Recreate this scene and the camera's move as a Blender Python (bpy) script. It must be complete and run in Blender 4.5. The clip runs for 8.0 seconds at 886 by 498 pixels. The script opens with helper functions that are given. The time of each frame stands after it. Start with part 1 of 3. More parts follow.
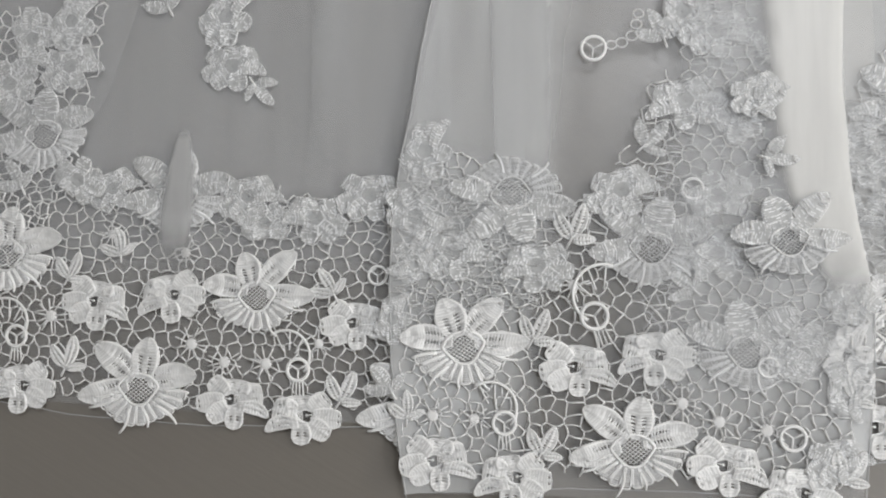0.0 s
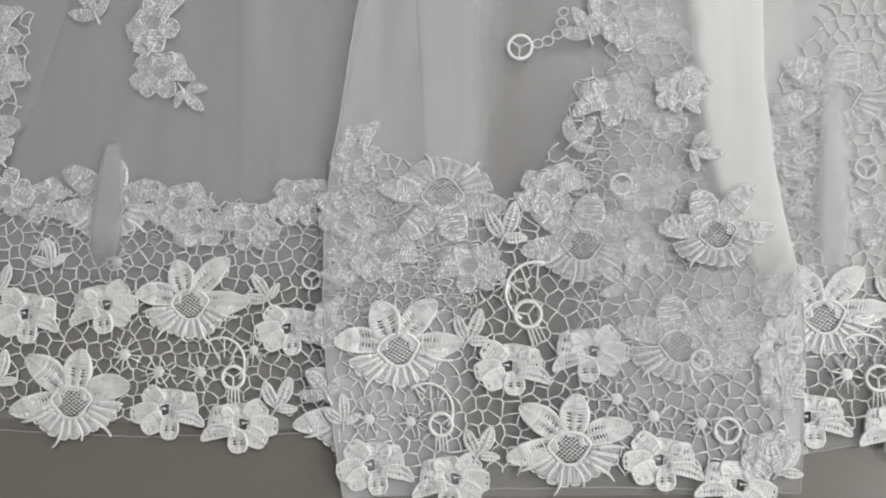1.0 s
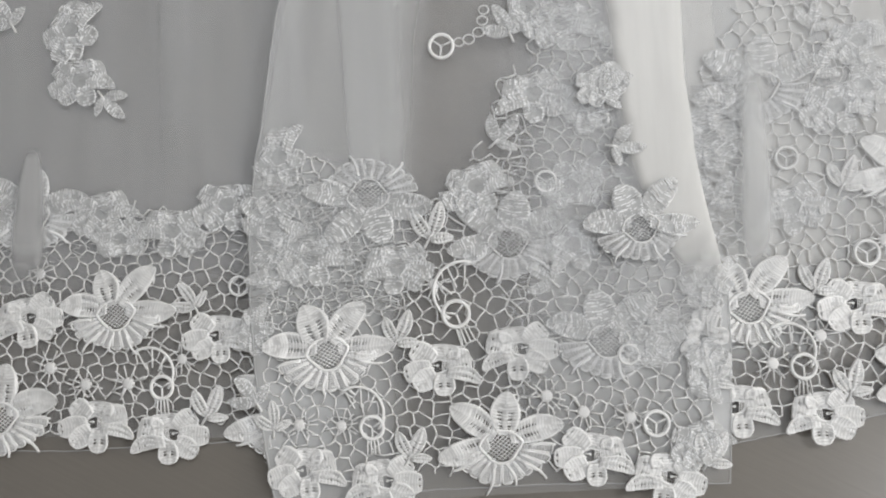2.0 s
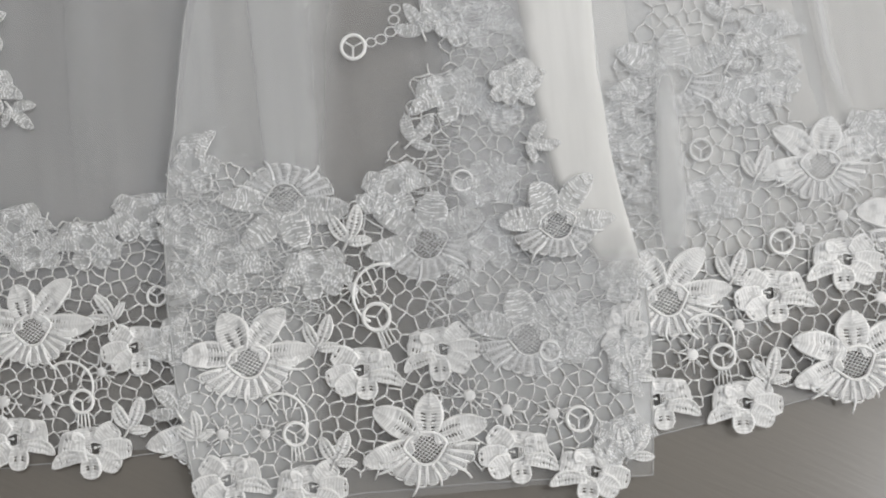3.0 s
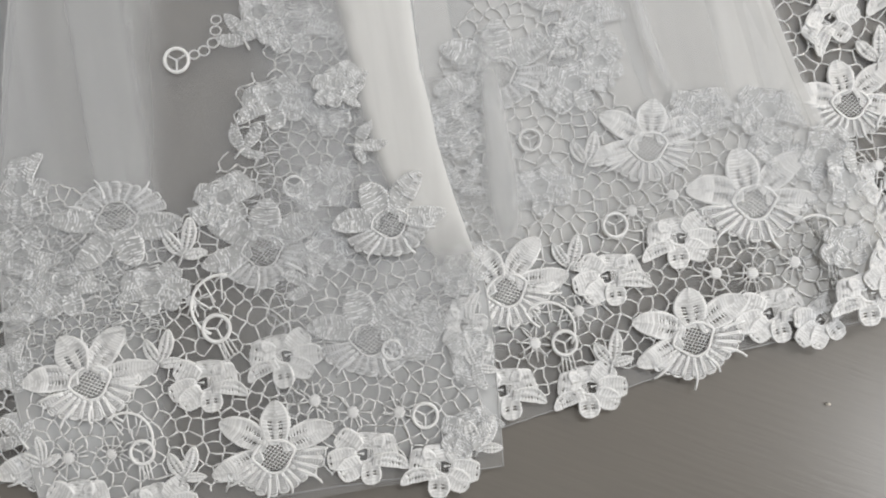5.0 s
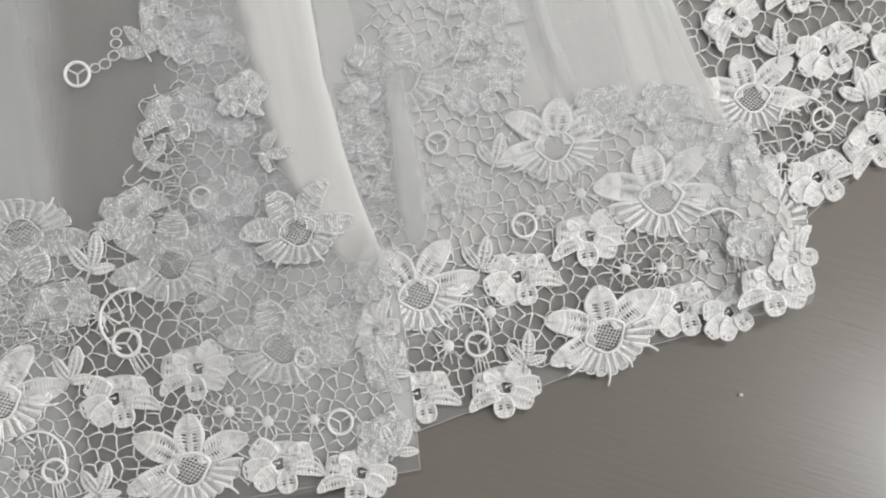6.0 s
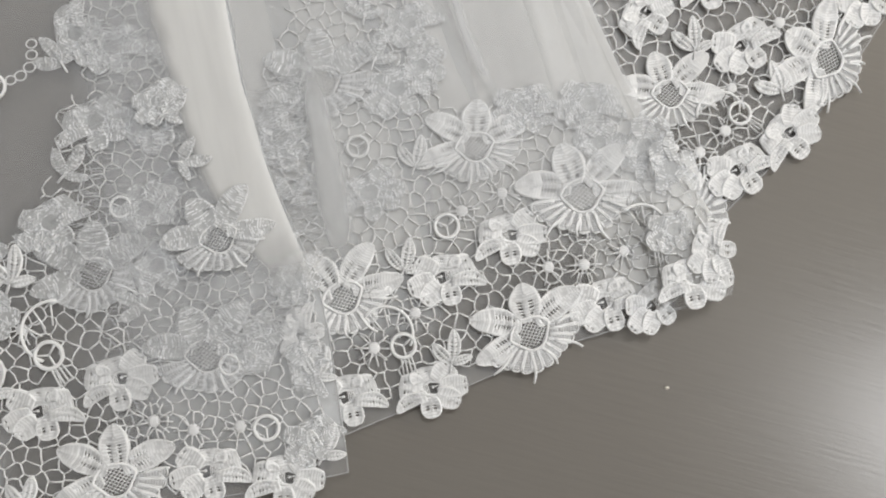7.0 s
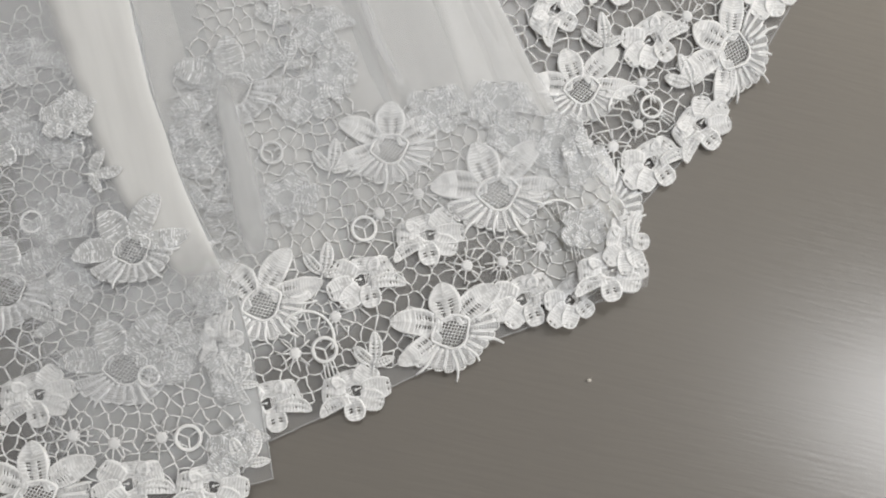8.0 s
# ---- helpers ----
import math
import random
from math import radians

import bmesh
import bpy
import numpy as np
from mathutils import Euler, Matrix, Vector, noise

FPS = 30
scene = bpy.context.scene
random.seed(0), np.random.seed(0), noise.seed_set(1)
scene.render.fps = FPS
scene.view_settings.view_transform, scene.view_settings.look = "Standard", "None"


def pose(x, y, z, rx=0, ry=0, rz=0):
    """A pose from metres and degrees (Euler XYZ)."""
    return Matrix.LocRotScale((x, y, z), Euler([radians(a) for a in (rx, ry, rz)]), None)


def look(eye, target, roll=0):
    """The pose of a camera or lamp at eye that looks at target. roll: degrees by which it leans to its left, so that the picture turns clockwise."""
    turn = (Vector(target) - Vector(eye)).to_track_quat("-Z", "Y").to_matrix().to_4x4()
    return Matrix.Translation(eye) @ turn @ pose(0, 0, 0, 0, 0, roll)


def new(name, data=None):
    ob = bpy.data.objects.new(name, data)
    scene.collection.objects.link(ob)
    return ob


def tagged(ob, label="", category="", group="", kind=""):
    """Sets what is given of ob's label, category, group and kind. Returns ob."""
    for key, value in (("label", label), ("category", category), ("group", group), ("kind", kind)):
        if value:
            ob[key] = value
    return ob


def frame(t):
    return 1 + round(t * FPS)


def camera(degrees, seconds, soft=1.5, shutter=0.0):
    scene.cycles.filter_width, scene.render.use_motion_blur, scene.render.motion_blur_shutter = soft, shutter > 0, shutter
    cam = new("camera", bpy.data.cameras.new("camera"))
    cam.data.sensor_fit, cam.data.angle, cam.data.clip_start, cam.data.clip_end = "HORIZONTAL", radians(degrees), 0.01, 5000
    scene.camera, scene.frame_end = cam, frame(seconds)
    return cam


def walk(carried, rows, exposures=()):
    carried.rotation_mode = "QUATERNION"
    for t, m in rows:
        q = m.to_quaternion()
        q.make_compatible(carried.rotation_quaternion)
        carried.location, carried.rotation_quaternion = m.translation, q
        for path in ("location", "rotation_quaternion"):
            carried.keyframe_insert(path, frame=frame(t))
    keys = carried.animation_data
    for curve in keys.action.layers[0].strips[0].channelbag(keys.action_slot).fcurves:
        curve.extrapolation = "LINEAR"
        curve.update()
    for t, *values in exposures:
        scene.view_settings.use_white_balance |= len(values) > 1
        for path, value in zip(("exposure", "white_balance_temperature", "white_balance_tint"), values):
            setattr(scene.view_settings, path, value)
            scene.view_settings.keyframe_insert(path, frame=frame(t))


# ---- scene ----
from mathutils.geometry import delaunay_2d_cdt

cam = camera(68.0, 8.0, soft=2.0)
# seconds, place of the eye, turn in degrees; the camera looks down on the spread fabric
PATH = [
    (0.0, 0.0017, -0.0015, 0.4731, 1.86, 4.72, -0.10),
    (0.5, 0.0176, -0.0013, 0.4711, 1.82, 4.05, -0.82),
    (1.0, 0.0389, -0.0063, 0.4687, 2.39, 3.57, -1.66),
    (1.5, 0.0587, -0.0084, 0.4668, 2.57, 3.02, -2.51),
    (3.0, 0.1245, -0.0032, 0.4607, 1.43, 1.03, -5.38),
    (3.5, 0.1477, -0.0065, 0.4608, 1.58, 0.57, -6.25),
    (4.0, 0.1706, -0.0141, 0.4603, 2.22, 0.27, -7.16),
    (5.5, 0.2528, -0.0207, 0.4610, 1.72, -0.51, -10.53),
    (6.0, 0.2775, -0.0250, 0.4620, 1.80, -1.21, -11.47),
    (6.5, 0.2999, -0.0285, 0.4634, 1.77, -1.81, -12.32),
    (7.0, 0.3218, -0.0357, 0.4653, 2.12, -2.10, -13.12),
    (7.5, 0.3444, -0.0411, 0.4669, 2.21, -2.73, -14.37),
    (8.0, 0.3661, -0.0463, 0.4697, 2.24, -3.46, -15.34),
]
walk(cam, [(t, pose(x, y, z, rx, ry, rz)) for t, x, y, z, rx, ry, rz in PATH], [(0.0, 0.08, 6480, 10), (3.5, 0.05, 6510, 10), (8.0, 0.0, 6600, 10)])

# ---- light: a lit room, with soft ceiling panels and one added fill lamp in the east ----
world = bpy.data.worlds.new("world")
scene.world = world
scene.cycles.transparent_max_bounces = 32
world.use_nodes = True
world.node_tree.nodes["Background"].inputs["Color"].default_value = (0.75, 0.85, 1.0, 1)
world.node_tree.nodes["Background"].inputs["Strength"].default_value = 1.0


def area_lamp(name, eye, target, sx, sy, watts, colour):
    data = bpy.data.lights.new(name, "AREA")
    data.shape, data.size, data.size_y, data.energy, data.color = "RECTANGLE", sx, sy, watts, colour
    ob = new(name, data)
    ob.matrix_world = look(eye, target)
    return ob


area_lamp("ceiling_lamp_south", (2.7, -1.38, 2.56), (2.7, -1.38, 0), 0.9, 0.6, 60, (0.955, 0.972, 1.0))
area_lamp("ceiling_lamp_north", (1.0, 1.15, 2.56), (1.0, 1.15, 0), 0.9, 0.6, 42, (0.95, 0.972, 1.0))
# added fill, no window here: warm light raking in low from the east
area_lamp("window_light", (3.36, 0.7, 1.45), (0.2, 0.0, 0.0), 1.6, 1.3, 43, (1.0, 0.875, 0.68))


# ---- materials ----
def material(name):
    m = bpy.data.materials.new(name)
    m.use_nodes = True
    nodes, links = m.node_tree.nodes, m.node_tree.links
    return m, nodes, links, nodes["Principled BSDF"]


def node(nodes, kind, **values):
    n = nodes.new(kind)
    for key, value in values.items():
        n.inputs[key.replace("_", " ")].default_value = value
    return n


def ramp(nodes, a, b, ca, cb):
    n = nodes.new("ShaderNodeValToRGB")
    e = n.color_ramp.elements
    e[0].position, e[1].position, e[0].color, e[1].color = a, b, (*ca, 1), (*cb, 1)
    return n


def thread_material(name, colour, pitch, stripes=True):
    """Polyester embroidery thread: white, slightly glossy, with the lie of the stitches."""
    m, nodes, links, p = material(name)
    place = nodes.new("ShaderNodeTexCoord")
    blot = node(nodes, "ShaderNodeTexNoise", Scale=70.0, Detail=3.0)
    links.new(place.outputs["Object"], blot.inputs["Vector"])
    dark = [c * 0.88 for c in colour]
    tone = ramp(nodes, 0.3, 0.7, dark, colour)
    links.new(blot.outputs["Fac"], tone.inputs["Fac"])
    chance = nodes.new("ShaderNodeObjectInfo")
    lift = nodes.new("ShaderNodeMapRange")
    lift.inputs["To Min"].default_value, lift.inputs["To Max"].default_value = 0.93, 1.04
    links.new(chance.outputs["Random"], lift.inputs["Value"])
    hue = nodes.new("ShaderNodeHueSaturation")
    links.new(tone.outputs["Color"], hue.inputs["Color"])
    links.new(lift.outputs["Result"], hue.inputs["Value"])
    links.new(hue.outputs["Color"], p.inputs["Base Color"])
    p.inputs["Roughness"].default_value = 0.42
    p.inputs["Specular IOR Level"].default_value = 0.55
    p.inputs["Sheen Weight"].default_value = 0.15
    fuzz = node(nodes, "ShaderNodeTexNoise", Scale=1400.0, Detail=2.0)
    links.new(place.outputs["Object"], fuzz.inputs["Vector"])
    height = fuzz.outputs["Fac"]
    if stripes:
        wave = node(nodes, "ShaderNodeTexWave", Scale=0.314 / pitch, Distortion=2.2, Detail=1.5, Detail_Scale=2.0)
        links.new(place.outputs["Object"], wave.inputs["Vector"])
        add = nodes.new("ShaderNodeMath")
        add.operation = "MULTIPLY_ADD"
        add.inputs[1].default_value = 0.9
        links.new(fuzz.outputs["Fac"], add.inputs[0])
        links.new(wave.outputs["Fac"], add.inputs[2])
        height = add.outputs["Value"]
    bump = node(nodes, "ShaderNodeBump", Strength=0.5, Distance=0.0006)
    links.new(height, bump.inputs["Height"])
    links.new(bump.outputs["Normal"], p.inputs["Normal"])
    return m


def organza_material(name, cover, colour):
    """Sheer woven cloth: part of the light goes straight through its open weave, the rest meets white yarn."""
    m, nodes, links, p = material(name)
    place = nodes.new("ShaderNodeTexCoord")
    stretch = nodes.new("ShaderNodeMapping")
    stretch.inputs["Scale"].default_value = (60.0, 7.0, 20.0)
    links.new(place.outputs["Object"], stretch.inputs["Vector"])
    crease = node(nodes, "ShaderNodeTexNoise", Scale=1.0, Detail=3.0, Roughness=0.55)
    links.new(stretch.outputs["Vector"], crease.inputs["Vector"])
    weave = nodes.new("ShaderNodeMapRange")
    weave.inputs["From Min"].default_value, weave.inputs["From Max"].default_value = 0.3, 0.7
    weave.inputs["To Min"].default_value, weave.inputs["To Max"].default_value = cover * 0.92, min(1.0, cover * 1.08)
    links.new(crease.outputs["Fac"], weave.inputs["Value"])
    gather = nodes.new("ShaderNodeAttribute")
    gather.attribute_name = "gathering"
    threads = nodes.new("ShaderNodeMath")
    threads.operation = "MULTIPLY"
    links.new(weave.outputs["Result"], threads.inputs[0])
    links.new(gather.outputs["Fac"], threads.inputs[1])
    p.inputs["Base Color"].default_value = (*colour, 1)
    p.inputs["Roughness"].default_value = 0.45
    p.inputs["Specular IOR Level"].default_value = 0.55
    back = nodes.new("ShaderNodeBsdfTranslucent")
    back.inputs["Color"].default_value = (*colour, 1)
    cloth = nodes.new("ShaderNodeMixShader")
    cloth.inputs["Fac"].default_value = 0.3
    links.new(p.outputs["BSDF"], cloth.inputs[1])
    links.new(back.outputs["BSDF"], cloth.inputs[2])
    gap = nodes.new("ShaderNodeBsdfTransparent")
    mix = nodes.new("ShaderNodeMixShader")
    links.new(threads.outputs["Value"], mix.inputs["Fac"])
    links.new(gap.outputs["BSDF"], mix.inputs[1])
    links.new(cloth.outputs["Shader"], mix.inputs[2])
    fine = node(nodes, "ShaderNodeTexNoise", Scale=900.0, Detail=2.0)
    links.new(place.outputs["Object"], fine.inputs["Vector"])
    bump = node(nodes, "ShaderNodeBump", Strength=0.07, Distance=0.0003)
    links.new(fine.outputs["Fac"], bump.inputs["Height"])
    links.new(bump.outputs["Normal"], p.inputs["Normal"])
    links.new(mix.outputs["Shader"], nodes["Material Output"].inputs["Surface"])
    return m


def floor_material():
    m, nodes, links, p = material("grey_laminate")
    place = nodes.new("ShaderNodeTexCoord")
    stretch = nodes.new("ShaderNodeMapping")
    stretch.inputs["Scale"].default_value = (11.0, 170.0, 1.0)
    lie = nodes.new("ShaderNodeMapping")
    lie.inputs["Rotation"].default_value = (0, 0, radians(28))
    links.new(place.outputs["Object"], lie.inputs["Vector"])
    links.new(lie.outputs["Vector"], stretch.inputs["Vector"])
    grain = node(nodes, "ShaderNodeTexNoise", Scale=2.0, Detail=5.0, Roughness=0.6)
    links.new(stretch.outputs["Vector"], grain.inputs["Vector"])
    cloud = node(nodes, "ShaderNodeTexNoise", Scale=5.0, Detail=3.0)
    links.new(place.outputs["Object"], cloud.inputs["Vector"])
    mixed = nodes.new("ShaderNodeMath")
    mixed.operation = "MULTIPLY_ADD"
    mixed.inputs[1].default_value = 0.6
    links.new(cloud.outputs["Fac"], mixed.inputs[0])
    links.new(grain.outputs["Fac"], mixed.inputs[2])
    tone = ramp(nodes, 0.45, 1.15, (0.163, 0.151, 0.137), (0.178, 0.166, 0.150))
    links.new(mixed.outputs["Value"], tone.inputs["Fac"])
    links.new(tone.outputs["Color"], p.inputs["Base Color"])
    p.inputs["Roughness"].default_value = 0.30
    p.inputs["Specular IOR Level"].default_value = 0.5
    bump = node(nodes, "ShaderNodeBump", Strength=0.28, Distance=0.0006)
    links.new(grain.outputs["Fac"], bump.inputs["Height"])
    links.new(bump.outputs["Normal"], p.inputs["Normal"])
    return m


def plain_material(name, colour, rough):
    m, nodes, links, p = material(name)
    place = nodes.new("ShaderNodeTexCoord")
    cloud = node(nodes, "ShaderNodeTexNoise", Scale=3.0, Detail=4.0)
    links.new(place.outputs["Object"], cloud.inputs["Vector"])
    tone = ramp(nodes, 0.3, 0.7, [c * 0.94 for c in colour], colour)
    links.new(cloud.outputs["Fac"], tone.inputs["Fac"])
    links.new(tone.outputs["Color"], p.inputs["Base Color"])
    p.inputs["Roughness"].default_value = rough
    return m


WHITE = (0.80, 0.803, 0.81)
ladder = thread_material("ladder_stitch", WHITE, 0.0014)
cord = thread_material("guipure_cord", (0.85, 0.855, 0.86), 0.001, False)
PALE = (0.70, 0.712, 0.735)
sheer = organza_material("sheer_organza", 0.24, PALE)
organza = organza_material("organza", 0.40, PALE)
dense = organza_material("folded_organza", 0.58, (0.74, 0.75, 0.76))
stacked = organza_material("stacked_organza", 0.78, (0.80, 0.80, 0.79))
shine = thread_material("loose_shiny_thread", (0.80, 0.81, 0.825), 0.001, False)
shine.node_tree.nodes["Principled BSDF"].inputs["Roughness"].default_value = 0.28
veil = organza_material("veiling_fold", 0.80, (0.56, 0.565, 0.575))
ground = organza_material("stitched_ground", 0.84, (0.80, 0.805, 0.81))
backing = organza_material("loose_stitch_ground", 0.58, (0.77, 0.78, 0.79))
gauze = organza_material("gauze_organza", 0.15, PALE)
lining = organza_material("layered_organza", 0.88, (0.84, 0.84, 0.83))
hem = organza_material("turned_hem", 0.5, (0.66, 0.67, 0.68))
laminate = floor_material()
paint = plain_material("wall_paint", (0.62, 0.61, 0.59), 0.8)
ceiling_paint = plain_material("ceiling_paint", (0.78, 0.78, 0.76), 0.85)
lint = plain_material("lint", (0.7, 0.66, 0.6), 0.9)


# ---- mesh helpers ----
def mesh_of(name, verts, faces, mat, smooth=True):
    me = bpy.data.meshes.new(name)
    me.from_pydata([tuple(v) for v in verts], [], faces)
    me.materials.append(mat)
    me.update()
    if smooth:
        me.shade_smooth()
    return me


def part(name, me, parent, m=None, label="", kind=""):
    ob = new(name, me)
    ob.parent = parent
    if m is not None:
        ob.matrix_local = m
    return tagged(ob, label, kind=kind)


def skirted(verts, faces, drop):
    """Closes the open edges of a relief downwards, so that it has thickness."""
    count, edges = len(verts), {}
    for f in faces:
        for a, b in zip(f, f[1:] + f[:1]):
            if (b, a) in edges:
                del edges[(b, a)]
            else:
                edges[(a, b)] = 1
    low = {}
    for a, b in edges:
        for k in (a, b):
            if k not in low:
                low[k] = len(verts)
                verts.append((verts[k][0], verts[k][1], min(verts[k][2] - 0.0004, drop)))
        faces.append([b, a, low[a], low[b]])
    return verts, faces


class Tubes:
    """Gathers round cords into one mesh."""

    def __init__(self):
        self.verts, self.faces = [], []

    def add(self, pts, r, sides=5, closed=False, end=1.0):
        n, first = len(pts), len(self.verts)
        pts = [Vector(p) for p in pts]
        for i, p in enumerate(pts):
            a = pts[(i - 1) % n] if closed or i else p
            b = pts[(i + 1) % n] if closed or i < n - 1 else p
            d = (b - a).normalized()
            side = d.cross(Vector((0, 0, 1))).normalized()
            up = side.cross(d)
            k = r * (1 + (end - 1) * i / max(1, n - 1))
            for s in range(sides):
                w = 2 * math.pi * s / sides
                self.verts.append(p + side * (k * math.cos(w)) + up * (k * math.sin(w)))
        for i in range(n if closed else n - 1):
            j = (i + 1) % n
            for s in range(sides):
                q = (s + 1) % sides
                self.faces.append([first + i * sides + s, first + i * sides + q, first + j * sides + q, first + j * sides + s])
        if not closed:
            self.faces.append([first + s for s in range(sides)][::-1])
            self.faces.append([first + (n - 1) * sides + s for s in range(sides)])
        return self

    def mesh(self, name, mat):
        return mesh_of(name, self.verts, self.faces, mat)


def fringe_mesh(name, a0, a1, sectors, inner, outer, spikes, loose=False):
    """The rayed half of a big flower: pairs of corded rays with ladder bars between, on a thin ground, scalloped and spiked at the rim."""
    rnd, t = random.Random(9), Tubes()
    verts, faces, rim = [], [], []

    def spot(r, v, z):
        a = radians(a0 + (a1 - a0) * v / sectors)
        return (r * math.cos(a) * 1.24, r * math.sin(a) * 0.98, z)

    def reach(v):
        return outer * (0.94 + 0.06 * abs(math.sin(math.pi * v)) + 0.05 * math.sin(5.1 * int(v)) + 0.08 * (2 * v / sectors - 1) ** 2)

    for s in range(sectors):
        end = reach(s + 0.5)
        for v in (s + 0.1, s + 0.9):
            t.add([spot(r, v, 0.0010 + 0.0004 * math.sin(9 * i + s)) for i, r in enumerate(np.linspace(inner, end * 0.97, 6))], 0.00058 if loose else 0.00082, 5)
        t.add([spot(end * k, v, 0.0010) for v, k in ((s + 0.1, 0.96), (s + 0.3, 1.0), (s + 0.7, 1.0), (s + 0.9, 0.96))], 0.0007, 5)
        r = inner + 0.0016
        while r < end:
            lift = 0.0016 if loose else 0.0010
            t.add([spot(r, s - 0.05 if loose else s + 0.1, 0.0009), spot(r + rnd.uniform(-0.0003, 0.0003), s + 0.5, lift), spot(r, s + 1.05 if loose else s + 0.9, 0.0009)], rnd.uniform(0.00032, 0.00048), 4)
            r += 0.0014 if loose else 0.0016
    for v in np.linspace(0, sectors, sectors * 4 + 1):
        rim += [spot(inner * 0.95, v, 0.0003), spot(reach(v) * 0.97, v, 0.0003)]
    for v, far in spikes:
        run = np.linspace(outer * 0.6, outer * far, 7)
        t.add([spot(r, v + 0.25 * math.sin(0.5 * i), 0.0011) for i, r in enumerate(run)], 0.0015, 6, end=0.55)
    verts, faces = [tuple(v) for v in t.verts], t.faces
    count, first = len(faces), len(verts)
    verts += rim
    faces += [[first + 2 * i, first + 2 * i + 1, first + 2 * i + 3, first + 2 * i + 2] for i in range(len(rim) // 2 - 1)]
    me = mesh_of(name, verts, faces, shine if loose else cord)
    me.materials.append(backing if loose else ground)
    me.polygons.foreach_set("material_index", [0] * count + [1] * (len(faces) - count))
    me.attributes.new("gathering", "FLOAT", "POINT").data.foreach_set("value", [1.0] * len(verts))
    return me


def eye_outline(a, rx, ry):
    lobes = 1 + (0.13 * math.cos(3 * (a + math.pi / 2)) if math.sin(a) < 0.2 else 0.02)
    return rx * lobes * math.cos(a), ry * lobes * math.sin(a)


def eye_mesh(name, rx, ry, k0=1.0):
    """A woven lattice in a padded rim."""
    t = Tubes()
    step = 0.0023
    for side in (1, -1):
        k = -0.024
        while k < 0.024:
            q = np.linspace(-0.02, 0.02, 81)
            c, s = math.cos(radians(38)), side * math.sin(radians(38))
            run = [(c * p - s * k, s * p + c * k) for p in q]
            run = [(x, y) for x, y in run if (x / rx) ** 2 + (y / ry) ** 2 < 0.96]
            if len(run) > 3:
                (x0, y0), (x1, y1) = run[0], run[-1]
                t.add([(x0, y0, 0.0006 + 0.0002 * side), ((x0 + x1) / 2, (y0 + y1) / 2, 0.0008 + 0.0002 * side), (x1, y1, 0.0006 + 0.0002 * side)], 0.00034 * k0, 4)
            k += step
    ring = [eye_outline(2 * math.pi * i / 36, rx * 1.04, ry * 1.04) for i in range(36)]
    t.add([(x, y, 0.0012) for x, y in ring], 0.0011 * k0, 6, True)
    return t.mesh(name, cord)


def small_eye_mesh(name, r, loose=False):
    """The heart of a small flower: a stitched collar round an uneven hole with bars across and a knot; on the loose side a plain stitched pad."""
    verts, faces, n = [], [], 44
    for k, (s, h) in enumerate(((0.1 if loose else 1.0, 0.0004), (1.08, 0.0011), (1.35, 0.0010), (2.2, 0.0006), (2.9, 0.0002))):
        for i in range(n):
            a = 2 * math.pi * i / n
            q = r * s * (1 + 0.16 * math.sin(3 * a + 0.7) + 0.1 * math.sin(5 * a)) * (1 - 0.06 * (i % 2))
            verts.append((q * 1.25 * math.cos(a), q * 0.85 * math.sin(a) + 0.12 * q * math.cos(a), h - 0.0003 * (i % 2)))
    for k in range(4):
        for i in range(n):
            j = (i + 1) % n
            faces.append([k * n + i, (k + 1) * n + i, (k + 1) * n + j, k * n + j])
    count, t = len(faces), Tubes()
    if not loose:
        for k in range(6):
            w = 2 * math.pi * k / 6 + 0.4
            t.add([(-r * 0.35, r * 0.1, 0.0008), (-r * 0.35 + r * 0.2 * math.cos(w), r * 0.1 + r * 0.2 * math.sin(w), 0.0007)], 0.0005, 4)
        t.add([(-r * 1.2, r * 0.2, 0.0006), (-r * 0.35, r * 0.1, 0.0008)], 0.00045, 4)
        for x in (0.30, 0.55, 0.80, 1.05):
            t.add([(r * x, -r * 0.9, 0.0005), (r * (x + 0.15), r * 0.9, 0.0005)], 0.00038, 4)
    shift = len(verts)
    verts += [tuple(v) for v in t.verts]
    faces += [[shift + q for q in f] for f in t.faces]
    me = mesh_of(name, verts, faces, cord)
    me.materials.append(backing if loose else ground)
    me.polygons.foreach_set("material_index", [int(loose or k >= 2 * n) for k in range(count)] + [0] * (len(faces) - count))
    me.attributes.new("gathering", "FLOAT", "POINT").data.foreach_set("value", [1.0] * len(verts))
    return me


def wheel_mesh(name, r, legs=4):
    t = Tubes()
    t.add([(r * math.cos(a), r * math.sin(a), 0.0012) for a in np.linspace(0, 2 * math.pi, 28, False)], 0.0013, 6, True)
    for k in range(3):
        a = radians(30 + 120 * k)
        t.add([(0, 0, 0.001), (r * math.cos(a), r * math.sin(a), 0.001)], 0.0007, 5)
    for k in range(legs):
        x = (k - 1.5) * 0.0022
        t.add([(x, -r, 0.0009), (x * 1.3, -r - 0.011, 0.0008)], 0.0006, 4)
    return t.mesh(name, cord)


def curl_mesh(name, r):
    """The thick scroll that runs into a wheel."""
    t = Tubes()
    arc = [radians(a) for a in range(128, -46, -12)]
    spots = [(r * math.cos(a) - 0.0094, r * math.sin(a) + 0.0104) for a in arc]
    t.add([(x, y, 0.0012) for x, y in spots], 0.0010, 6)
    for x, y in spots[1:9:3]:
        t.add([(x, y, 0.001), (x * 0.7 - 0.002, y * 0.7 + 0.001, 0.0009), (x * 0.4 - 0.004, y * 0.5, 0.0008)], 0.0006, 4)
    return t.mesh(name, cord)


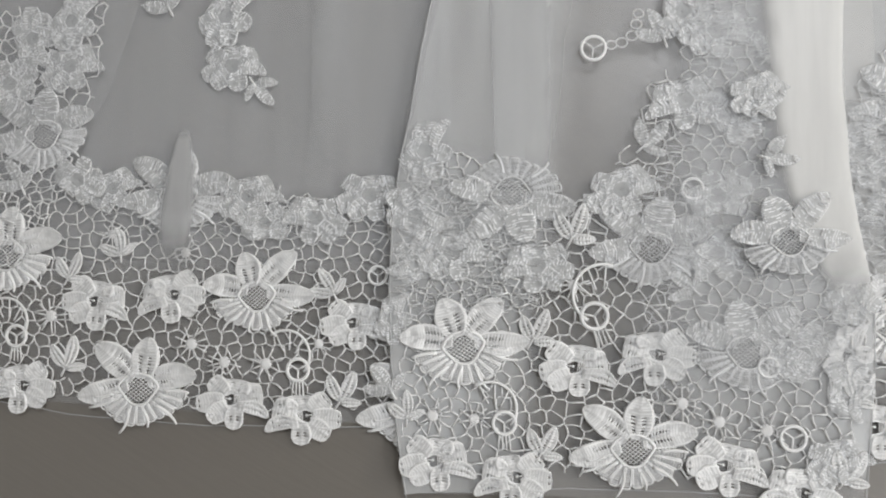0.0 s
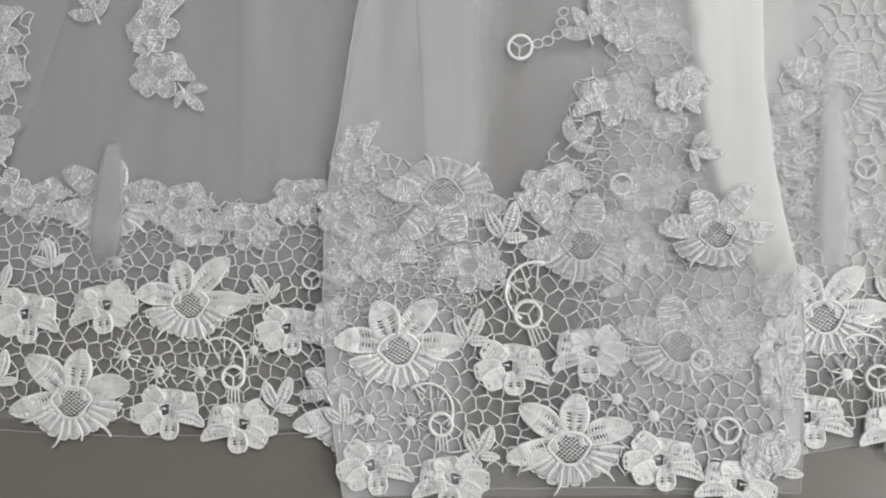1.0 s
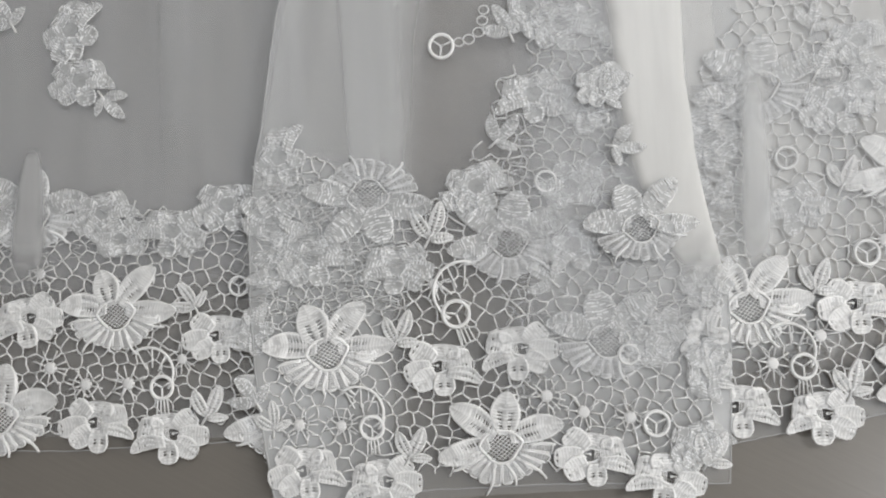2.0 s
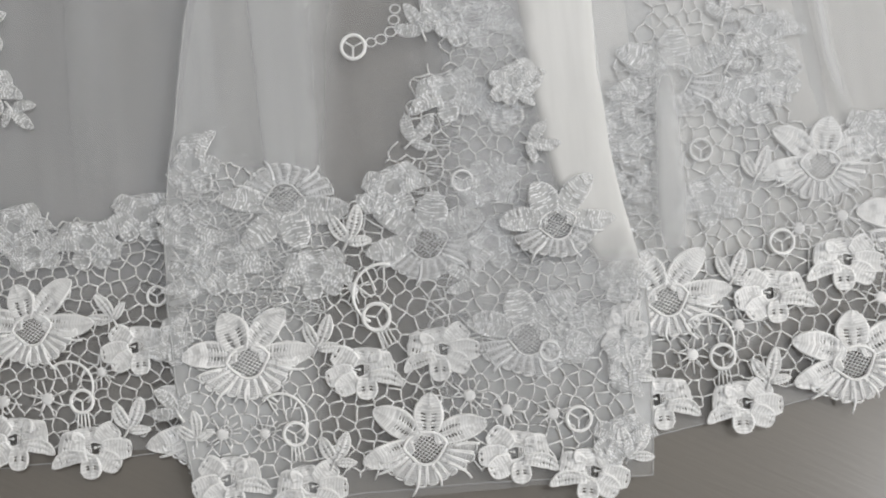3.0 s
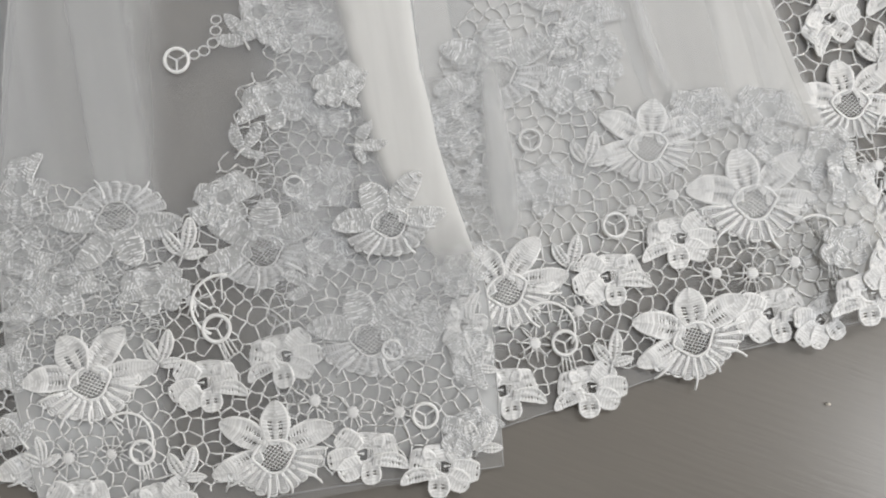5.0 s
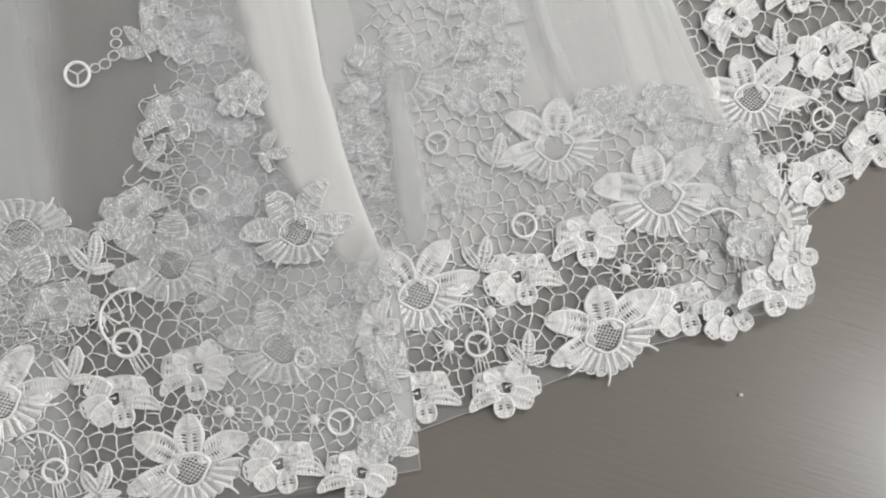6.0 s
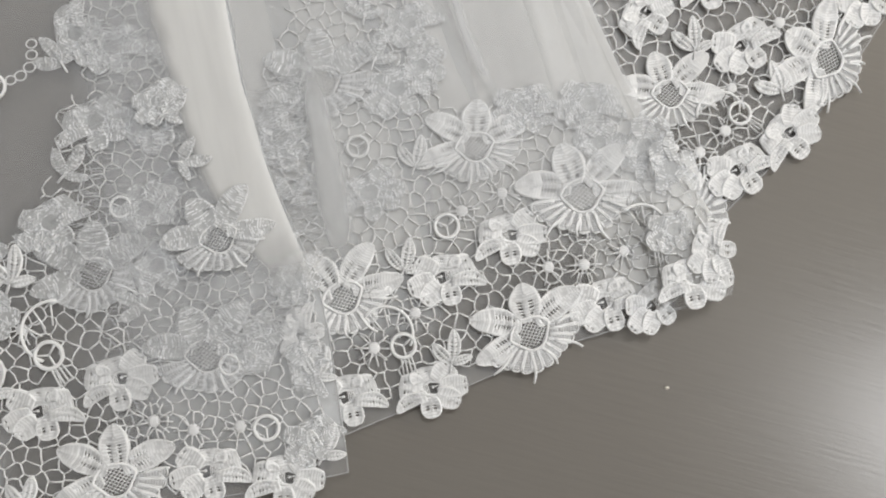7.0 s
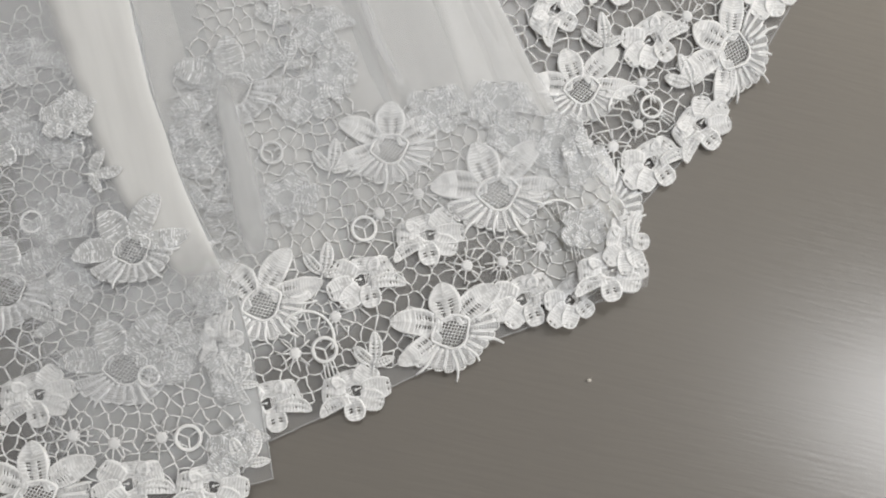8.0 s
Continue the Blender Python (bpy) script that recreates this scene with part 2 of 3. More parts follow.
def dot_mesh(name, r):
    """A woven button with threads running out of it."""
    verts, faces, n = [(0, 0, 0.0018)], [], 14
    for k, (s, h) in enumerate(((0.6, 0.0017), (1.0, 0.0011), (1.02, -0.0001))):
        for i in range(n):
            a = 2 * math.pi * i / n
            verts.append((r * s * math.cos(a), r * s * math.sin(a), h))
    for i in range(n):
        j = (i + 1) % n
        faces.append([0, 1 + i, 1 + j])
        for k in (0, 1):
            faces.append([1 + k * n + i, 1 + (k + 1) * n + i, 1 + (k + 1) * n + j, 1 + k * n + j])
    t = Tubes()
    for i in range(9):
        a = 2 * math.pi * (i + 0.3 * math.sin(7 * i)) / 9
        t.add([(r * 0.8 * math.cos(a), r * 0.8 * math.sin(a), 0.0009), (r * 3.1 * math.cos(a), r * 3.1 * math.sin(a), 0.0007)], 0.0006, 4)
    shift = len(verts)
    verts += [tuple(v) for v in t.verts]
    faces += [[shift + q for q in f] for f in t.faces]
    return mesh_of(name, verts, faces, ladder)


# ---- room ----
def slab(name, lo, hi, mat, label, category):
    x0, y0, z0 = lo
    x1, y1, z1 = hi
    v = [(x0, y0, z0), (x1, y0, z0), (x1, y1, z0), (x0, y1, z0), (x0, y0, z1), (x1, y0, z1), (x1, y1, z1), (x0, y1, z1)]
    f = [[0, 3, 2, 1], [4, 5, 6, 7], [0, 1, 5, 4], [1, 2, 6, 5], [2, 3, 7, 6], [3, 0, 4, 7]]
    return tagged(new(name, mesh_of(name, v, f, mat, False)), label, category, kind="structure")


slab("floor", (-2.6, -2.6, -0.1), (3.4, 2.6, 0), laminate, "smooth warm grey laminate floor with fine grain", "floor")
slab("ceiling", (-2.6, -2.6, 2.6), (3.4, 2.6, 2.7), ceiling_paint, "plain white painted ceiling above the room", "ceiling")
slab("wall_north", (-2.6, 2.6, 0), (3.4, 2.7, 2.6), paint, "plain light grey painted wall", "wall")
slab("wall_south", (-2.6, -2.7, 0), (3.4, -2.6, 2.6), paint, "plain light grey painted wall", "wall")
slab("wall_east", (3.4, -2.7, 0), (3.5, 2.7, 2.6), paint, "plain light grey painted wall", "wall")
slab("wall_west", (-2.7, -2.7, 0), (-2.6, 2.7, 2.6), paint, "plain light grey painted wall", "wall")

# ---- the bridal skirt, spread in flat pleats on the floor ----
skirt = tagged(new("bridal_skirt"), "white sheer organza bridal skirt with lace flowers, spread on floor", "bridal skirt")


def along(line, s):
    """The place at share s of a broken line, by its y."""
    k = s * (len(line) - 1)
    i = min(int(k), len(line) - 2)
    return Vector(line[i]).lerp(Vector(line[i + 1]), k - i)


def bulge(x, y, z):
    """The corner of the right-hand pleat stands a little off the floor."""
    if not 0.0044 <= z < 0.0125:
        return 0.0
    a, b = min(1, max(0, (x - 0.45) / 0.08)), min(1, max(0, (0.03 - y) / 0.08))
    return 0.016 * a * a * (3 - 2 * a) * b * b * (3 - 2 * b)


def sheet(name, left, right, z, mat, fold=0.0, waves=3.0, nx=48, ny=40, crown=0.0, seed=0, label="", thin=(0, 0, 0, 0), roll=0.0, lower=None):
    """A length of cloth between two edges, each given from hem to top, with soft lengthwise folds.
    lower: a hem that runs in several turns.
    thin: the shares over which the gathered threads thin out to nothing at the left edge, the right edge, the hem and the top."""
    rnd = random.Random(seed)
    phase, drift = rnd.uniform(0, 6.28), rnd.uniform(-0.6, 0.6)
    verts, faces, density = [], [], []
    for j in range(ny + 1):
        v = j / ny
        a, b = along(left, v), along(right, v)
        for i in range(nx + 1):
            u = i / nx
            p = a.lerp(b, u)
            if lower:
                p = p.lerp(along(lower, u), (1 - v) ** 3)
            ridge = math.sin(2 * math.pi * waves * u + phase + drift * v) + 0.4 * math.sin(2 * math.pi * waves * 2.3 * u + 2 * phase)
            h = z + fold * min(1, 0.15 + 1.2 * v) * (0.5 + 0.36 * ridge)
            h += crown * (1 - (2 * u - 1) ** 6) + (bulge(p.x, p.y, z) if p.x > 0.4 else 0)
            h += roll * math.exp(-(((p.x - a.x) / 0.010) ** 2))
            h += 0.0004 * noise.noise((p.x * 30, p.y * 30, z * 100))
            dx = 0.0012 * noise.noise((p.y * 25, seed * 3.1, 0.4)) if i in (0, nx) else 0
            dy = 0.0010 * noise.noise((p.x * 40, seed * 1.7, 0.9)) if j == 0 else 0
            verts.append((p.x + dx, p.y + dy, max(h, 0.0012)))
            share = 1.0
            for room, k in zip((u, 1 - u, v, 1 - v), thin):
                if k:
                    q = min(1.0, room / k * (0.92 + 0.16 * noise.noise((p.x * 60, p.y * 60, 2.0))))
                    share *= q * q * (3 - 2 * q)
            density.append(share)
    for j in range(ny):
        for i in range(nx):
            a = j * (nx + 1) + i
            faces.append([a, a + 1, a + nx + 2, a + nx + 1])
    me = mesh_of(name, verts, faces, mat)
    me.attributes.new("gathering", "FLOAT", "POINT").data.foreach_set("value", density)
    return part(name, me, skirt, label=label)


TOP = 0.36
# z of the lace in each pleat
Z1, Z4, Z3, Z2, Z0 = 0.0055, 0.0040, 0.0070, 0.0120, 0.0085

# left pleat, lying lowest
HEM1 = [(-0.52, -0.086), (-0.374, -0.100), (-0.315, -0.109), (-0.219, -0.115), (-0.03, -0.114)]
sheet("organza_layer", [(-0.52, -0.090), (-0.52, TOP)], [(-0.03, -0.115), (-0.03, TOP)], 0.0016, sheer, 0.001, 5, 60, 40, seed=1)
sheet("organza_layer", [(-0.52, -0.02), (-0.52, TOP)], [(-0.03, -0.025), (-0.03, TOP)], 0.0026, organza, 0.0016, 4, seed=2, thin=(0, 0, 0.10))
sheet("organza_layer", [(-0.52, -0.050), (-0.52, TOP)], [(-0.03, -0.060), (-0.03, TOP)], 0.0068, gauze, 0.0020, 5, seed=3, thin=(0, 0, 0.32))
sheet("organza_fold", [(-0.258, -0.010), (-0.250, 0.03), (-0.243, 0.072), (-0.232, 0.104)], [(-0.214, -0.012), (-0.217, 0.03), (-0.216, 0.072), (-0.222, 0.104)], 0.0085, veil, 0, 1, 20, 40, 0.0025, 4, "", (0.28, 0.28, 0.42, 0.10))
sheet("organza_fold", [(-0.136, 0.05), (-0.130, TOP)], [(-0.104, 0.05), (-0.094, TOP)], 0.0090, sheer, 0, 1, 20, 30, 0.002, 5, thin=(0.1, 0.5, 0.3))
# far left fold over it
sheet("organza_layer", [(-0.52, 0.03), (-0.52, TOP)], [(-0.322, 0.05), (-0.314, 0.076), (-0.293, 0.116), (-0.282, 0.137), (-0.261, 0.20), (-0.215, TOP)], 0.0115, gauze, 0.003, 2, seed=26, thin=(0, 0, 0.15))
# right-hand pleat
EDGE3 = [(0.528, -0.100), (0.538, -0.080), (0.530, -0.047), (0.518, -0.010), (0.505, 0.027), (0.494, 0.073), (0.486, 0.12), (0.46, 0.24), (0.44, TOP)]
HEM3 = [(0.236, -0.134), (0.285, -0.127), (0.336, -0.120), (0.409, -0.108), (0.470, -0.104), (0.528, -0.099)]
sheet("organza_layer", [(0.236, -0.134), (0.222, TOP)], EDGE3, 0.0045, sheer, 0.0012, 5, 60, 40, seed=7, lower=HEM3)
sheet("organza_layer", [(0.236, -0.055), (0.222, TOP)], [(0.534, -0.060), (0.512, 0.01), (0.496, 0.07), (0.483, 0.13), (0.44, TOP)], 0.0052, stacked, 0.0010, 4, seed=8, thin=(0, 0, 0.15))
sheet("organza_layer", [(0.236, -0.09), (0.222, TOP)], [(0.335, -0.08), (0.350, 0.0), (0.365, 0.1), (0.38, TOP)], 0.0050, dense, 0.0010, 2, seed=9, thin=(0, 0.15, 0.05))
sheet("organza_layer", [(0.43, -0.098), (0.43, -0.02), (0.43, 0.1), (0.41, TOP)], [(0.530, -0.096), (0.528, -0.045), (0.503, 0.027), (0.484, 0.12), (0.44, TOP)], 0.0052, lining, 0.0010, 2, seed=10, thin=(0.3, 0.12, 0.06))
sheet("organza_layer", [(0.23, -0.025), (0.23, TOP)], [(0.530, -0.040), (0.512, 0.01), (0.496, 0.07), (0.483, 0.13), (0.44, TOP)], 0.0100, sheer, 0.002, 3, seed=11, thin=(0, 0, 0.14))
sheet("organza_fold", [(0.256, -0.045), (0.261, 0.04), (0.274, 0.15)], [(0.284, -0.045), (0.292, 0.04), (0.288, 0.15)], 0.0112, dense, 0, 1, 20, 40, 0.0012, 12, "", (0.35, 0.35, 0.4, 0.3))
sheet("organza_fold", [(0.396, 0.06), (0.384, 0.12), (0.365, TOP)], [(0.412, 0.055), (0.398, 0.12), (0.385, TOP)], 0.0114, organza, 0, 1, 12, 40, 0.0008, 28, thin=(0.5, 0.45, 0.3))
# far right length, running up and away
HEMX = [(0.49, -0.075), (0.539, -0.047), (0.581, -0.022), (0.631, 0.012), (0.673, 0.047), (0.695, 0.068), (0.80, 0.20)]
sheet("organza_layer", [(0.47, TOP), (0.48, 0.10), (0.487, 0.02), (0.49, -0.075)][::-1], [(0.80, 0.20), (0.80, 0.24), (0.80, 0.30), (0.80, TOP)], 0.0018, sheer, 0.001, 5, 60, 40, seed=13, lower=HEMX)
# front pleat, lying uppermost
LEFT2 = [(-0.063, -0.158), (-0.068, -0.121), (-0.073, -0.066), (-0.0745, -0.018), (-0.0725, 0.03), (-0.067, 0.075), (-0.0585, 0.115), (-0.052, 0.155), (-0.042, 0.20), (-0.010, TOP)]
RIGHT2 = [(0.2445, -0.157), (0.2485, -0.115), (0.2525, -0.060), (0.2525, -0.021), (0.246, 0.011), (0.238, 0.045), (0.2345, 0.085), (0.233, 0.12), (0.2355, 0.17), (0.230, TOP)]
sheet("organza_layer", LEFT2, RIGHT2, 0.0095, sheer, 0.0012, 4, 90, 60, seed=14, roll=0.002)
sheet("organza_layer", LEFT2, [(0.030, -0.154), (0.044, 0.0), (0.056, 0.08), (0.095, TOP)], 0.0102, dense, 0.0010, 2, 40, 50, seed=15, thin=(0, 0.25, 0), roll=0.002)
sheet("organza_layer", [(0.090, -0.148), (0.10, 0.0), (0.11, 0.1), (0.12, TOP)], RIGHT2, 0.0104, dense, 0.0008, 2, 40, 60, seed=17, thin=(0.25, 0, 0.06))
sheet("organza_layer", [(-0.073, 0.0), (-0.067, 0.075), (-0.042, 0.20), (-0.010, TOP)], [(0.250, -0.02), (0.236, 0.07), (0.2345, 0.18), (0.228, TOP)], 0.0140, gauze, 0.001, 4, 60, 50, seed=18, thin=(0, 0, 0.12))
sheet("organza_layer", [(0.040, -0.115), (0.060, 0.0), (0.110, 0.1), (0.135, TOP)], [(0.249, -0.135), (0.251, -0.02), (0.236, 0.08), (0.230, TOP)], 0.0148, sheer, 0.0006, 2, 40, 50, seed=30, thin=(0.35, 0.05, 0.22))
sheet("organza_fold", [(0.000, 0.05), (-0.002, 0.1), (-0.006, TOP)], [(0.046, 0.05), (0.046, 0.1), (0.047, TOP)], 0.0106, dense, 0, 1, 20, 40, 0.0006, 19, thin=(0.06, 0.25, 0.10))
sheet("organza_layer", [(-0.072, -0.045), (-0.070, 0.03), (-0.063, 0.10)], [(0.040, -0.040), (0.052, 0.02), (0.046, 0.085)], 0.0108, dense, 0.0006, 2, 30, 30, seed=35, thin=(0.05, 0.25, 0.3, 0.2))
sheet("organza_fold", [(0.226, -0.030), (0.198, 0.028), (0.186, 0.07), (0.182, 0.12), (0.176, 0.19), (0.165, TOP)], [(0.2515, -0.030), (0.2425, 0.028), (0.236, 0.07), (0.2335, 0.12), (0.235, 0.18), (0.229, TOP)], 0.0160, lining, 0, 1, 24, 60, 0.0010, 20, "thick white fold of stacked organza", (0.28, 0, 0.16, 0))
sheet("organza_fold", [(0.150, -0.055), (0.160, -0.02), (0.176, 0.012), (0.196, 0.038)], [(0.247, -0.055), (0.250, -0.02), (0.246, 0.008), (0.238, 0.038)], 0.0110, dense, 0.0006, 2, 30, 30, 0.0003, 33, thin=(0.3, 0.1, 0.35, 0.3))


def edging(line, z, r, mat, hairs=0, seed=0):
    """The turned edge of a layer, with loose threads where it frays."""
    rnd = random.Random(seed)
    t = Tubes()
    pts = []
    for k in range(90):
        p = along(line, k / 89)
        pts.append((p.x + 0.0006 * noise.noise((p.y * 90, p.x * 90, seed)), p.y + 0.0006 * noise.noise((p.x * 90, 3.3, p.y * 90)), z + 0.0004 * noise.noise((p.x * 60, p.y * 60, 8.0))))
    t.add(pts, r, 5)
    for k in range(hairs):
        x, y, h = pts[rnd.randrange(len(pts))]
        dx, dy = rnd.uniform(-0.004, 0.001), rnd.uniform(-0.003, 0.003)
        t.add([(x, y, h), (x + dx * 0.6, y + dy * 0.4, h + 0.0006), (x + dx, y + dy, h)], 0.00022, 3)
    me = t.mesh("edging", mat)
    me.attributes.new("gathering", "FLOAT", "POINT").data.foreach_set("value", [1.0] * len(t.verts))
    return part("edging", me, skirt)


edging(HEM1, 0.0022, 0.0005, hem, seed=1)
edging(HEM3, 0.0052, 0.0005, hem, seed=2)
edging(HEMX, 0.0024, 0.0005, hem, seed=3)
edging([(-0.063, -0.158), (0.049, -0.152), (0.134, -0.152), (0.2445, -0.157)], 0.0100, 0.0005, hem, seed=4)
edging(LEFT2, 0.0128, 0.0007, hem, 45, 5)
edging(RIGHT2, 0.0110, 0.0006, hem, 20, 6)


# ---- lace motifs, as parts of the skirt ----
UNIT = 0.00039
EYE_BIG = eye_mesh("lattice_eye", 0.0140, 0.0104)
SPEARS = ((0.2, 1.0), (1, 1.24), (4, 1.32), (6, 1.10), (8, 1.32), (10.8, 1.16))
FRINGE = fringe_mesh("fringe", 190, 357, 11, 0.0118, 0.0268, SPEARS)
LOOSE_FRINGE = fringe_mesh("fringe", 190, 357, 11, 0.0118, 0.0262, ((1, 1.16), (4, 1.2), (8, 1.2)), True)
LOOSE_EYE = eye_mesh("lattice_eye", 0.0140, 0.0104, 0.6)
EYE_SMALL, LOOSE_SMALL = small_eye_mesh("flower_eye", 0.0045), small_eye_mesh("flower_eye", 0.0045, True)
LONE_WHEEL = wheel_mesh("ring", 0.0082, 0)
WHEEL, CURL, DOT = wheel_mesh("ring", 0.0078), curl_mesh("scroll", 0.0180), dot_mesh("dot", 0.0042)
STEM = Tubes().add([(-0.004, -0.006, 0.001), (0, 0, 0.001), (0.003, 0.003, 0.001)], 0.0009, 5).mesh("stem", cord)


def petal_half(width, blunt, base):
    """Half the width of a petal at share u of its length."""
    def half(u):
        return width / 2 * max(math.sin(math.pi * min(1.0, u ** 0.86 * 0.96 + 0.04)) ** blunt, base * (1 - u) ** 0.5)
    return half


def woven_petal(name, length, width, blunt, base, bend=0.0, open_from=0.1, open_to=0.62, pitch=0.0021, seed=0, loose=False):
    """A petal: a corded rim, bands of close stitches, a raised vein and open ladder bars beside it.
    loose: its other side, where the rim is thin and long glossy stitches lie across."""
    rnd = random.Random(seed)
    half = petal_half(width, blunt, base)
    across = (-1, -0.94, -0.82, -0.78, -0.50, -0.20, -0.08, 0.08, 0.20, 0.50, 0.78, 0.82, 0.94, 1)
    height = (0.5, 1.05, 1.08, 0.98, 1.0, 0.97, 1.06, 1.06, 0.97, 1.0, 0.98, 1.08, 1.05, 0.5)
    rows = 2 * max(6, round(length / pitch))
    verts, faces, solid, n = [], [], [], len(across)
    phase = rnd.uniform(0, 6)
    for i in range(rows + 1):
        u = min(1.0, max(0.0, (i + (rnd.uniform(-0.35, 0.35) if 0 < i < rows else 0)) / rows))
        reach = half(u) * (1 - (0.09 if loose else 0.06) * (i % 2)) + rnd.uniform(-1, 1) * 0.0002
        for k, v in enumerate(across):
            lean = 0.06 * abs(v) * math.sin(math.pi * u)
            z = 0.0011 * height[k] + 0.0003 * math.sin(math.pi * u) - (0.00035 if i % 2 and abs(v) > 0.1 else 0)
            x, y = (u + lean - 0.02) * length, v * reach + bend * math.sin(math.pi * u)
            verts.append((x, y, z + 0.0005 * math.sin(x * 240 + y * 190 + phase) + 0.0004 * math.sin(y * 330 - x * 120 + 2 * phase)))
    for i in range(rows):
        for k in range(n - 1):
            if k in (4, 8) and i % 2 and open_from < i / rows < open_to and not loose:
                continue
            a = i * n + k
            faces.append([a, a + n, a + n + 1, a + 1])
            rim = (i % 2 == 0 and rnd.random() < (0.5 if loose else 0.85)) or k in ((0, 12) if loose else (0, 1, 11, 12))
            solid.append(0 if rim else 1)
    if not loose:
        skirted(verts, faces, -0.0001)
    solid += [0] * (len(faces) - len(solid))
    if loose:
        t, x = Tubes(), 0.001
        while x < length * 0.95:
            u = x / length
            c = bend * math.sin(math.pi * u)
            for side in (1, -1):
                if rnd.random() < 0.22:
                    w = half(min(1, u + 0.06)) * rnd.uniform(0.92, 1.12)
                    q = rnd.choice((0.02, 0.02, 0.3, 0.55))
                    t.add([(x, c + side * w * q, 0.0016), (x + 0.0009, c + side * w * (0.5 + q / 2), 0.0022), (x + 0.0012 + rnd.uniform(-0.0004, 0.0004), c + side * w, 0.0013)], rnd.uniform(0.00028, 0.00046), 3)
            x += pitch * 0.72 * rnd.uniform(0.75, 1.3)
        shift = len(verts)
        verts += [tuple(v) for v in t.verts]
        faces += [[shift + q for q in f] for f in t.faces]
        solid += [0] * len(t.faces)
    me = mesh_of(name, verts, faces, shine if loose else cord)
    me.materials.append(backing if loose else ground)
    me.polygons.foreach_set("material_index", solid)
    me.attributes.new("gathering", "FLOAT", "POINT").data.foreach_set("value", [1.0] * len(verts))
    return me


def loose_petal(*shape, **more):
    return woven_petal(*shape, loose=True, **more)


# petals of each motif, in units of the repeat: foot, tip, width, bluntness, share of width at the foot, bend, ladder from, ladder to, lift
BIG = (
    (-22, 6, -120, -10, 46, 0.58, 0.45, 3, 0.12, 0.5, 0.3),
    (-10, 20, -90, 80, 54, 0.58, 0.42, -4, 0.10, 0.5, 0.5),
    (10, 20, 24, 96, 60, 0.62, 0.5, 2, 0.05, 0.5, 0.8),
    (20, 14, 118, 27, 52, 0.56, 0.45, 5, 0.08, 0.5, 0.5),
)
SMALL = (
    (-12, 9, -45, 38, 44, 0.26, 0.7, 0, 0.75, 0.9, 0.0),
    (-16, -3, -68, -8, 42, 0.26, 0.75, 0, 0.75, 0.9, 0.1),
    (15, 3, 58, 12, 52, 0.24, 0.65, 0, 0.35, 0.8, 0.2),
    (9, 13, 12, 39, 54, 0.22, 0.9, 0, 0.3, 0.75, 0.4),
    (-9, -13, -48, -36, 40, 0.34, 0.6, 0, 0.7, 0.9, 0.9),
    (6, -15, 6, -55, 40, 0.36, 0.65, 0, 0.3, 0.6, 1.1),
    (13, -12, 71, -31, 28, 0.48, 0.75, 8, 0.2, 0.75, 1.4),
)
SPRIG = (
    (-2, 2, -22, 48, 25, 0.66, 0.35, 2, 0.1, 0.7, 0.2),
    (4, 4, 27, 56, 27, 0.66, 0.35, -2, 0.1, 0.7, 0.5),
    (2, -3, 42, -4, 19, 0.62, 0.4, 1, 0.2, 0.7, 0.3),
)


def petal_meshes(name, rows, maker, seed):
    made = []
    for k, (x0, y0, x1, y1, wide, blunt, base, bend, o0, o1, lift) in enumerate(rows):
        length = math.hypot(x1 - x0, y1 - y0) * UNIT
        turn = math.degrees(math.atan2(y1 - y0, x1 - x0))
        made.append((maker(name, length, wide * UNIT, blunt, base, bend * UNIT, o0, o1, seed=seed + k), (x0 * UNIT, y0 * UNIT, 0.0007 * lift), turn))
    return made


KITS = {kind: (petal_meshes(name, rows, woven_petal, seed), petal_meshes(name, rows, loose_petal, seed)) for kind, name, rows, seed in (("big", "petal", BIG, 50), ("small", "petal", SMALL, 60), ("sprig", "leaf", SPRIG, 70))}
chance = random.Random(5)
taken = []


def seat(x, y, z, turn, size, flip=1):
    tilt = pose(0, 0, 0, chance.uniform(-1.5, 1.5), chance.uniform(-1.5, 1.5), turn)
    return Matrix.Translation((x, y, z)) @ tilt @ Matrix.Diagonal((size * flip, size, size, 1))


def put_petals(kind, loose, motif):
    for me, (x, y, z), turn in KITS[kind][loose]:
        m = pose(x, y, z, 0, -1, turn + chance.uniform(-4, 4)) @ Matrix.Diagonal((chance.uniform(0.95, 1.05), chance.uniform(0.94, 1.06), 1, 1))
        part(me.name.split(".")[0], me, motif, m)
    return motif


def big_flower(x, y, z, turn=0, size=1.0, flip=1, loose=0):
    """loose: whether the flower shows the loose side of its stitches."""
    taken.append((x, y, 0.030 * size, z))
    f = part("lace_flower", LOOSE_EYE if loose else EYE_BIG, skirt, seat(x, y, z, turn, size, flip))
    part("fringe", LOOSE_FRINGE if loose else FRINGE, f, pose(0, 0, 0))
    return put_petals("big", loose, f)


def small_flower(x, y, z, turn=0, size=1.0, flip=1, loose=0):
    taken.append((x, y, 0.020 * size, z))
    return put_petals("small", loose, part("small_lace_flower", LOOSE_SMALL if loose else EYE_SMALL, skirt, seat(x, y, z, turn, size, flip)))


def leaf_sprig(x, y, z, turn=0, size=1.0, flip=1, loose=0):
    taken.append((x, y, 0.010 * size, z))
    return put_petals("sprig", loose, part("leaf_sprig", STEM, skirt, seat(x, y, z, turn, size, flip)))


def ring_motif(x, y, z, turn=0, size=1.0, flip=1, loose=0):
    taken.append((x, y, 0.008 * size, z))
    return part("lace_ring", LONE_WHEEL, skirt, seat(x, y, z, turn, size, flip))


